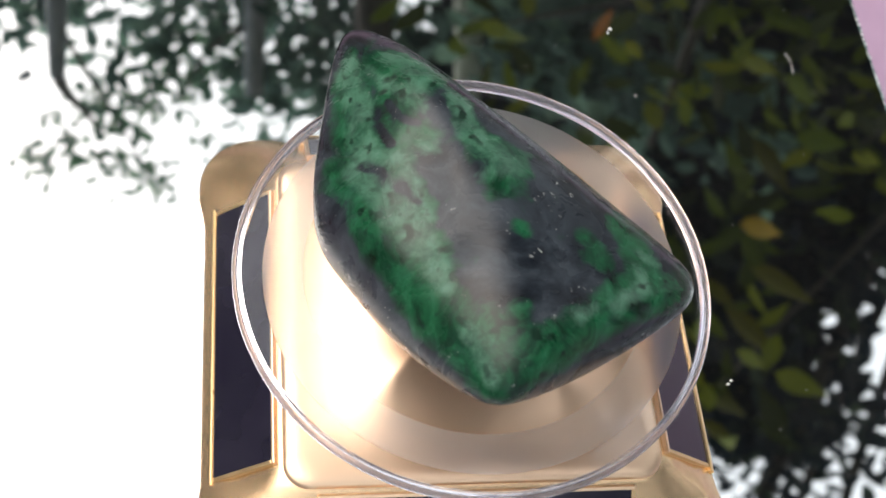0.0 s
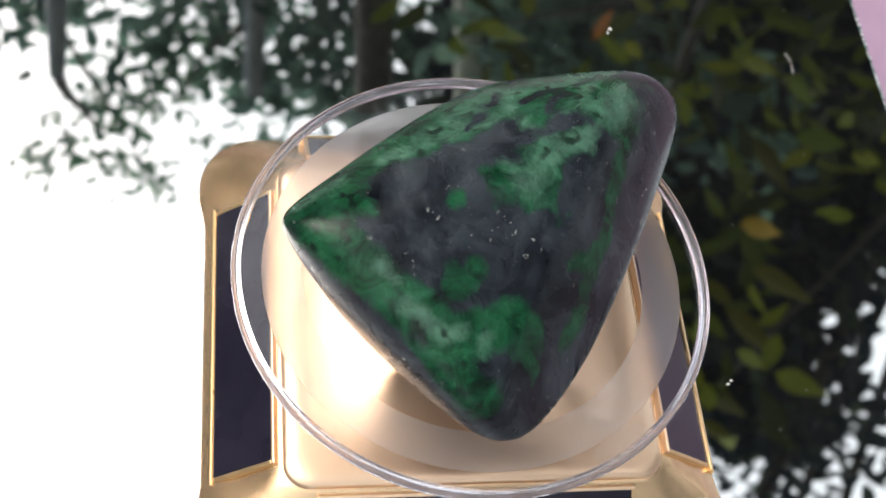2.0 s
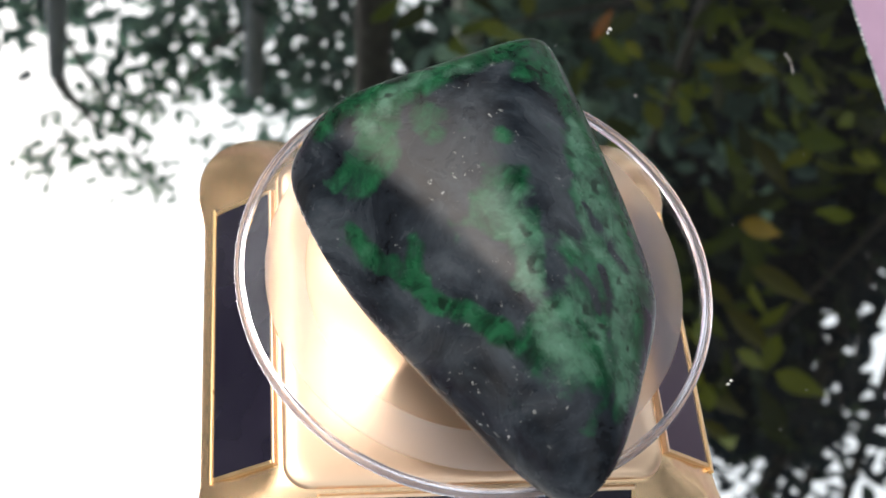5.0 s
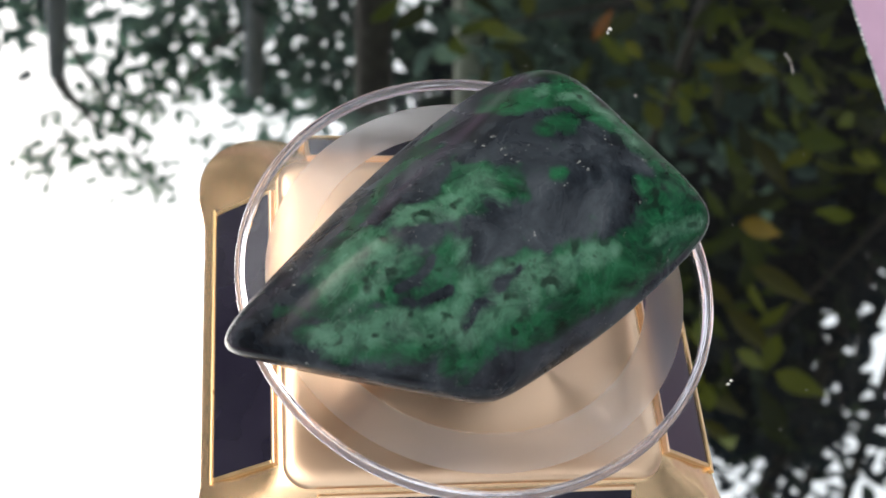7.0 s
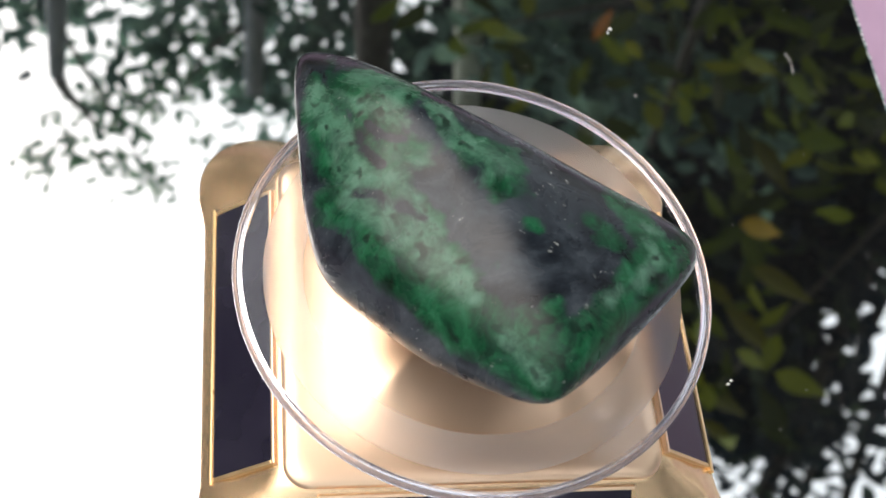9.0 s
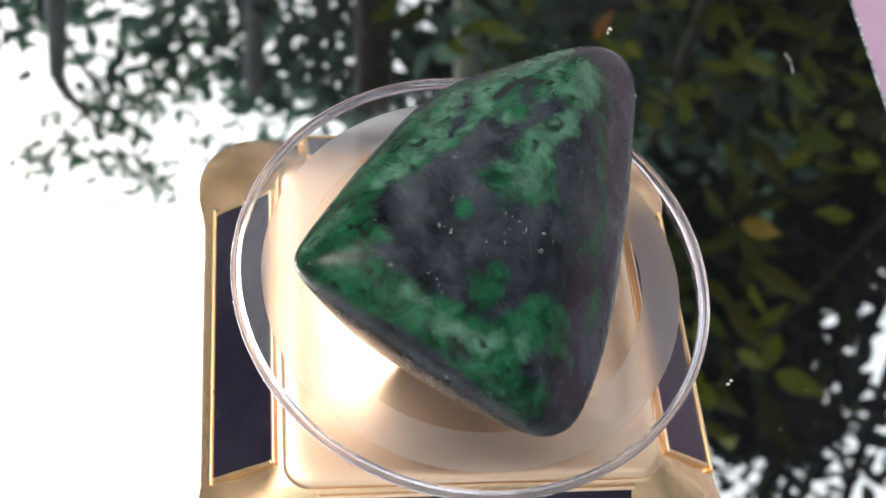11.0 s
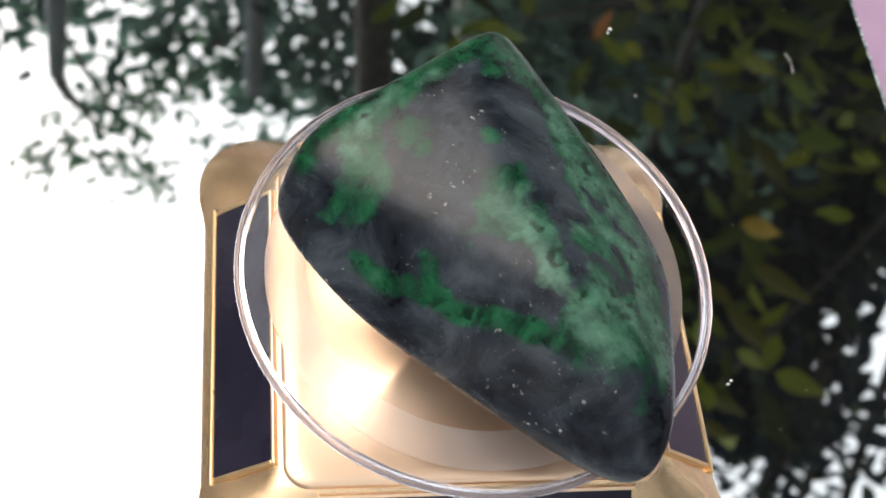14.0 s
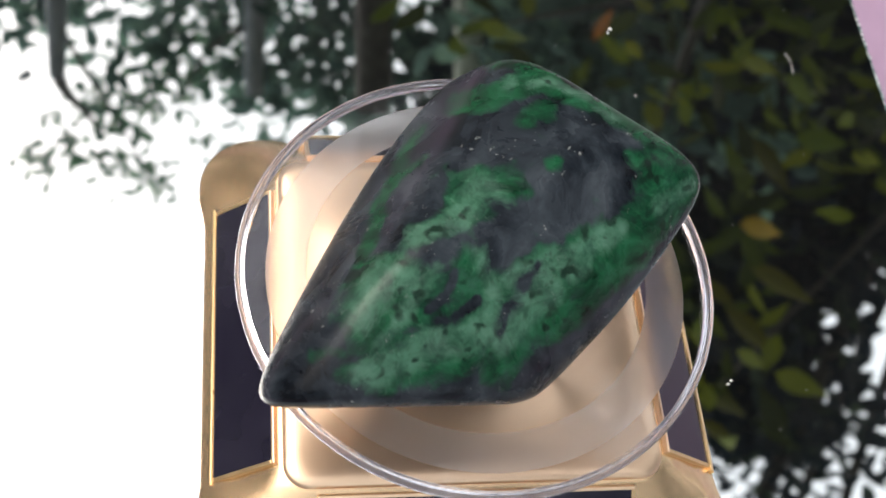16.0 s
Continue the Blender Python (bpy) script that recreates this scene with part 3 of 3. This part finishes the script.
def crown_mesh(name, clumps, per_volume, size, rnd):
    """Leaves with a midrib fold, scattered unevenly round the clumps."""
    verts, faces = [], []
    shape = ((0, 0, 0), (0.30, 0.20, 0.05), (0.62, 0.19, 0.05), (1.0, 0, -0.06), (0.62, -0.19, 0.05), (0.30, -0.20, 0.05), (0.33, 0, 0.0), (0.64, 0, 0.0))
    tris = ((0, 1, 6), (0, 6, 5), (1, 2, 7, 6), (6, 7, 4, 5), (2, 3, 7), (7, 3, 4))
    for centre, radius in clumps:
        n = max(6, int(per_volume * (radius / 0.3) ** 2))
        twig = Vector((rnd.uniform(-1, 1), rnd.uniform(-1, 1), rnd.uniform(-0.6, 0.6))).normalized()
        for _ in range(n):
            d = Vector((rnd.gauss(0, 0.5), rnd.gauss(0, 0.5), rnd.gauss(0, 0.5))) * radius
            p = centre + d
            s = size * rnd.uniform(0.55, 1.25)
            x = (twig * 0.4 + Vector((rnd.gauss(0, 1), rnd.gauss(0, 1), rnd.gauss(-0.25, 0.45)))).normalized()
            up = Vector((rnd.gauss(0, 0.55), rnd.gauss(0, 0.55), 1))
            y = up.cross(x).normalized()
            z = x.cross(y)
            base = len(verts)
            bend = rnd.uniform(-0.15, 0.1)
            for a, b, c in shape:
                verts.append(p + s * (a * x + b * y + (c + bend * a * a) * z))
            for t in tris:
                faces.append(tuple(base + i for i in t))
    me = bpy.data.meshes.new(name)
    me.from_pydata(verts, [], faces)
    return me


def leaf_meshes(mat, rnd):
    """Four shapes of one broad leaf, a metre long, with a folded midrib and a drooping tip."""
    out = []
    for _ in range(4):
        bm = bmesh.new()
        half, droop, fold = rnd.uniform(0.19, 0.26), rnd.uniform(0.04, 0.22), rnd.uniform(0.02, 0.09)
        rows = []
        for k in range(7):
            u = k / 6
            w = half * (math.sin(math.pi * u ** 0.8) + 0.02) * (1 - 0.25 * u)
            z = -droop * u * u
            rows.append([bm.verts.new((u, w, z + fold * w / half)), bm.verts.new((u, 0, z)), bm.verts.new((u, -w, z + fold * w / half))])
        for a, b in zip(rows, rows[1:]):
            bm.faces.new((a[0], a[1], b[1], b[0]))
            bm.faces.new((a[1], a[2], b[2], b[1]))
        me = bpy.data.meshes.new("leaf")
        bm.to_mesh(me)
        bm.free()
        me.materials.append(mat)
        me.shade_smooth()
        out.append(me)
    return out


def hang_leaves(parent, clumps, each, size, mat, rnd):
    """Single leaves on the twigs of the near limbs."""
    shapes = leaf_meshes(mat, rnd)
    for centre, radius in clumps:
        for _ in range(each):
            p = centre + Vector((rnd.gauss(0, 0.5), rnd.gauss(0, 0.5), rnd.gauss(0, 0.4))) * radius
            x = Vector((rnd.gauss(0, 1), rnd.gauss(0, 1), rnd.gauss(-0.3, 0.4))).normalized()
            y = Vector((rnd.gauss(0, 0.4), rnd.gauss(0, 0.4), 1)).cross(x).normalized()
            z = x.cross(y)
            k = size * rnd.uniform(0.6, 1.2)
            o = new("leaf", rnd.choice(shapes))
            o.parent = parent
            o.matrix_basis = Matrix.Translation(p) @ Matrix((x, y, z)).transposed().to_4x4() @ Matrix.Diagonal((k, k, k, 1))


def tree(label, trunk, limbs, crowns, rnd, bark=BARK):
    """A tree: its trunk from the ground, its limbs and its crown of leaves."""
    ob = tagged(new("tree"), label, "tree")
    smooth(part("trunk", limb_mesh([trunk]), bark, ob), 60)
    if limbs:
        smooth(part("limbs", limb_mesh(limbs), BARK, ob), 60)
    for clumps, per_volume, size, mat in crowns:
        me = crown_mesh("crown", clumps, per_volume, size, rnd)
        me.materials.append(mat)
        o = tagged(new("crown", me), kind="stuff")
        o.parent = ob
    return tagged(ob, group="trees round the table")


def build_trees():
    rnd = random.Random(11)
    near = [overhead(b, h, d) for b, h, d in (
        (17.6, 44.9, 2.6), (22.6, 45.3, 2.6), (28.3, 44.4, 2.6), (32.7, 41.4, 2.6), (35.6, 41.9, 2.6), (37.6, 40.2, 2.6), (41.4, 41.6, 2.6), (38.1, 45.4, 2.6),
        (40.9, 43.9, 2.6), (43.8, 43.2, 2.6), (41.8, 49.1, 2.55), (42.1, 53.4, 2.55), (47.0, 57.6, 2.5))]
    # the dense crown fills the sky here, but for a few openings low down
    far = []
    for i in range(16):
        for k in range(10):
            b, h = 16.5 + 2.7 * i + 1.3 * (k % 2) + rnd.uniform(-0.5, 0.5), 38.5 + 2.15 * k + rnd.uniform(-0.4, 0.4)
            if math.hypot((b - 52.2) * 0.7, h - 50.0) < 4.0 or (b > 50 and (not 52.3 < h < 57.0 or (i + k) % 3 != 0)):
                continue
            far.append(overhead(b, h, rnd.uniform(4.5, 5.2)))
    # its upper part, overhead and unseen, added to darken the gold plate
    for _ in range(55):
        b, h = rnd.uniform(15, 95), rnd.uniform(59, 78)
        if b < 44 or h > 66:
            far.append(overhead(b, h, rnd.uniform(4.5, 5.2)))
    # unseen clumps added on the right to block light and darken gold reflections
    unseen_right = [overhead(rnd.uniform(24, 150), rnd.uniform(8, 38), rnd.uniform(4.8, 6.2)) for _ in range(70)]
    unseen_right += [overhead(rnd.uniform(72, 168), rnd.uniform(5, 60), rnd.uniform(4.6, 6.4)) for _ in range(170)]
    left = [(overhead(b, h, 5.06), r) for b, h, r in (
        (-17.8, 53.3, 0.09), (-14.6, 53.1, 0.10), (-11.3, 54.1, 0.12), (-9.0, 55.0, 0.09), (-11.4, 51.1, 0.16), (-9.5, 52.2, 0.10), (-5.5, 51.5, 0.10), (-6.5, 49.5, 0.16),
        (-3.5, 48.7, 0.20), (-15.6, 51.3, 0.05), (-4.4, 53.4, 0.07), (-7.9, 50.8, 0.12))]
    top = [(overhead(b, h, 5.08), r) for b, h, r in (
        (-16.1, 46.4, 0.20), (-12.7, 47.3, 0.22), (-8.9, 47.3, 0.28), (-4.6, 47.2, 0.30), (-0.2, 48.3, 0.30), (-0.2, 50.7, 0.22), (3.4, 47.3, 0.35), (4.5, 50.3, 0.28),
        (2.0, 52.3, 0.18), (6.4, 51.6, 0.20), (7.5, 47.9, 0.40), (11.6, 47.4, 0.30), (13.1, 49.8, 0.30), (16.6, 47.3, 0.30), (4.4, 48.9, 0.28), (9.8, 50.4, 0.30))]
    top += [(overhead(rnd.uniform(-20, 20), rnd.uniform(25, 44), 5.3), 0.4) for _ in range(30)]

    # unseen low leaf masses, added so that the gold corners mirror something dark
    low = [(overhead(rnd.uniform(-95, -16), rnd.uniform(4, 40), rnd.uniform(5.2, 6.5)), 0.5) for _ in range(90)]
    low += [(overhead(rnd.uniform(-60, 24), rnd.uniform(2, 41), rnd.uniform(5.6, 6.8)), 0.55) for _ in range(150)]
    low += [(overhead(rnd.uniform(-175, -60), rnd.uniform(2, 26), rnd.uniform(6.0, 7.5)), 0.65) for _ in range(110)]
    thin = [(overhead(b, h, 4.6), 0.2) for b, h in [(52.6, 58.7), (55.8, 56.4), (55.6, 54.6), (59.4, 54.8), (54.5, 60.1), (59.6, 57.3), (50.7, 61.6), (53.2, 56.8)]]

    # broad-leaved tree beside the table
    foot = Vector((3.6, 3.1, -0.85))
    fork = Vector((3.3, 2.9, 1.9))
    limbs = [([fork, overhead(37, 30, 3.3), overhead(29.7, 36.0, 2.85), overhead(30.0, 41.0, 2.82), overhead(30.6, 45.5, 2.79), overhead(30.9, 48.5, 2.77)], 0.030, 0.008)]
    for c in near[::3]:
        limbs.append(([fork.lerp(c, 0.1), fork.lerp(c, 0.6) + Vector((0, 0, 0.12)), c], 0.014, 0.004))
    broad = tree("leafy broad-leaved tree with some yellow leaves, in shade", ([foot, Vector((3.5, 3.0, 0.5)), fork], 0.13, 0.08), limbs,
         [], rnd)
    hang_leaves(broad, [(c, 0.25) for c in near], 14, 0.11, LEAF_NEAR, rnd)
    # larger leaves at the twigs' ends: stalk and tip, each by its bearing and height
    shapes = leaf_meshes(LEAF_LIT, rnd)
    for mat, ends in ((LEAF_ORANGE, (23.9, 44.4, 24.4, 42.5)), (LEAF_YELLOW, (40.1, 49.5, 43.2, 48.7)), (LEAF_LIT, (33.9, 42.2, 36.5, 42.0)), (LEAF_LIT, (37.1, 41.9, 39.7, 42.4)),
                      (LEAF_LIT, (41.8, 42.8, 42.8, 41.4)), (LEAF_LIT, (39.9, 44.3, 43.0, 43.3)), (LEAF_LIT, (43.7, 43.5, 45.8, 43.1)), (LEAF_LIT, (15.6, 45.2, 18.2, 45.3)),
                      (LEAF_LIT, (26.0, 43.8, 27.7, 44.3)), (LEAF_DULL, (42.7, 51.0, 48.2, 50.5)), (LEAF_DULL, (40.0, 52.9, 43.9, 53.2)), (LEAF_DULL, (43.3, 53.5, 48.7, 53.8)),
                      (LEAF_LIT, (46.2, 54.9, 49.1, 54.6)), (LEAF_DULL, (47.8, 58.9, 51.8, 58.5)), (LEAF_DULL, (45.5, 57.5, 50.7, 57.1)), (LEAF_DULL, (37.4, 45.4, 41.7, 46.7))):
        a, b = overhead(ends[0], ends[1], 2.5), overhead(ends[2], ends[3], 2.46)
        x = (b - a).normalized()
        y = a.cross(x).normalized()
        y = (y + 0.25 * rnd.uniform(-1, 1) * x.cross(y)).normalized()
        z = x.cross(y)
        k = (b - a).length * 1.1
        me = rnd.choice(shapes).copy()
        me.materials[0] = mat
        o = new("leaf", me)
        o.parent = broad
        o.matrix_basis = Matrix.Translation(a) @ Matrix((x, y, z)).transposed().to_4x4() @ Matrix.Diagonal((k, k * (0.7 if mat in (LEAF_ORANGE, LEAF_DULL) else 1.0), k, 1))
    # dense crown above it, its shade put into the leaf colour
    foot2 = Vector((4.4, 4.6, -0.85))
    fork2 = Vector((3.6, 4.0, 2.6))
    limbs = [([fork2, fork2.lerp(c, 0.5) + Vector((0, 0, 0.2)), c], 0.04, 0.012) for c in far[::5]]
    tree("tall tree with a dense green crown toned dark for shade, plus unseen clumps", ([foot2, Vector((4.2, 4.4, 1.0)), fork2], 0.2, 0.12), limbs,
         [([(c, 0.25) for c in far], 150, 0.145, LEAF_FAR), ([(c, 0.31) for c in unseen_right], 120, 0.15, LEAF_FAR), (thin, 70, 0.085, LEAF_FAR), ([(overhead(b, h, 3.6), 0.20) for b, h in ((17.5, 45.4), (19.5, 47.0), (21.5, 44.8), (23.5, 46.3), (26.5, 45.2), (25.0, 48.5), (36.5, 46.5), (18.5, 43.6), (29.5, 46.8))], 75, 0.13, LEAF_PALE)], rnd)
    # slender trees with small leaves against the sky
    def stem(points, thick, thin):
        p = [overhead(*q) for q in points]
        down = p[0] + (p[0] - p[1]) * 0.3
        return ([Vector((down.x * 1.02, down.y * 1.02, -0.85)), Vector((down.x, down.y, down.z * 0.5)), *p], thick, thin)

    a = stem([(6.7, 38.8, 3.36), (7.4, 43.4, 3.31), (8.1, 47.2, 3.28), (8.8, 51.2, 3.25)], 0.070, 0.050)
    tree("slender dark-barked tree with sparse leaves", a, [([overhead(8.1, 47.2, 3.28), overhead(10, 50, 4.2), overhead(9.8, 51.4, 5.0)], 0.03, 0.01)],
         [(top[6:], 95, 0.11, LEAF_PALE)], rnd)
    b = stem([(12.7, 38.6, 3.97), (13.9, 43.0, 3.92), (15.1, 46.7, 3.89), (16.4, 50.6, 3.86)], 0.062, 0.046)
    tree("slender pale-barked tree stem", b, [], [([(overhead(15, 55, 4.3), 0.3)], 20, 0.08, LEAF_SMALL)], rnd, PALE_BARK)
    c = stem([(-0.3, 40.0, 4.76), (-0.3, 44.4, 4.71), (-0.3, 47.6, 4.69), (-0.3, 51.2, 4.66)], 0.055, 0.04)
    d = stem([(-11.9, 39.8, 4.77), (-13.0, 44.0, 4.73), (-13.9, 47.0, 4.7), (-14.7, 49.6, 4.69)], 0.075, 0.030)
    twigs = [([overhead(-14.6, 49.4, 4.69), overhead(-14.3, 50.3, 4.75), overhead(-13.2, 51.4, 4.85), overhead(-12.2, 52.6, 5.0)], 0.030, 0.005),
             ([overhead(-13.9, 47.0, 4.7), overhead(-11.7, 50.8, 5.05), overhead(-10.2, 53.1, 5.06), overhead(-9, 55, 5.06)], 0.012, 0.004),
             ([overhead(-11.7, 50.8, 5.05), overhead(-14, 52, 5.06), overhead(-18.5, 53.5, 5.06)], 0.006, 0.003)]
    tree("slender tree with small leaves against bright sky", c, [([overhead(-0.3, 47.6, 4.69), overhead(-3.5, 49, 5), overhead(-6, 51.5, 5.06)], 0.015, 0.005)],
         [(top[3:6], 80, 0.11, LEAF_PALE), (left[6:9], 260, 0.065, LEAF_SMALL)], rnd, HAZED_GREY_BARK)
    tree("slender tree with thin twigs, small leaves and added unseen clumps", d, twigs, [(top[:3], 75, 0.12, LEAF_PALE), (low, 70, 0.15, LEAF_FAR), (left[:6] + left[9:], 420, 0.062, LEAF_SMALL)], rnd, HAZED_GREY_BARK)


build_trees()


# ---- dust on the mirror ----
def build_dust():
    rnd = random.Random(3)
    bm = bmesh.new()
    spots = [(0.0701, 0.1307, 0.0007), (0.0690, 0.1290, 0.0005), (0.0745, 0.1011, 0.0004), (0.0850, -0.0071, 0.0006), (0.0862, -0.0060, 0.0005)]
    spots += [(rnd.uniform(-0.15, 0.16), rnd.uniform(-0.2, 0.2), rnd.uniform(0.00008, 0.0002)) for _ in range(160)]
    for x, y, r in spots:
        if max(abs(x), abs(y)) < 0.069:
            continue
        m = Matrix.Translation((x, y, r * 0.3)) @ Matrix.Diagonal((r, r * rnd.uniform(0.6, 1), r * 0.6, 1))
        bmesh.ops.create_icosphere(bm, subdivisions=1, radius=1, matrix=m)
    tagged(part("dust", bm, DUST), "pale dust specks on the mirror", "dust", kind="stuff")


build_dust()


def build_hair():
    points = [Vector((x, y, 0.0004)) for x, y in ((0.1334, 0.1214), (0.1347, 0.1189), (0.135, 0.1158), (0.1344, 0.1122))]
    tagged(smooth(part("hair", limb_mesh([(points, 0.00004, 0.00003)]), DUST), 60), "fine pale curved hair lying on the mirror", "hair")


build_hair()


# ---- what moves: the disc and the stone on it ----
def motions():
    rate = 38.549
    rows_disc, rows_stone = [], []
    for i in range(33):
        t = i * 0.5
        rows_disc.append((t, pose(0, 0, DISC_Z, 0, 0, -rate * t)))
        rows_stone.append((t, pose(0, 0, DISC_Z + 0.0005, 0, 0, -rate * t)))
    walk(disc, rows_disc)
    walk(stone, rows_stone)


motions()
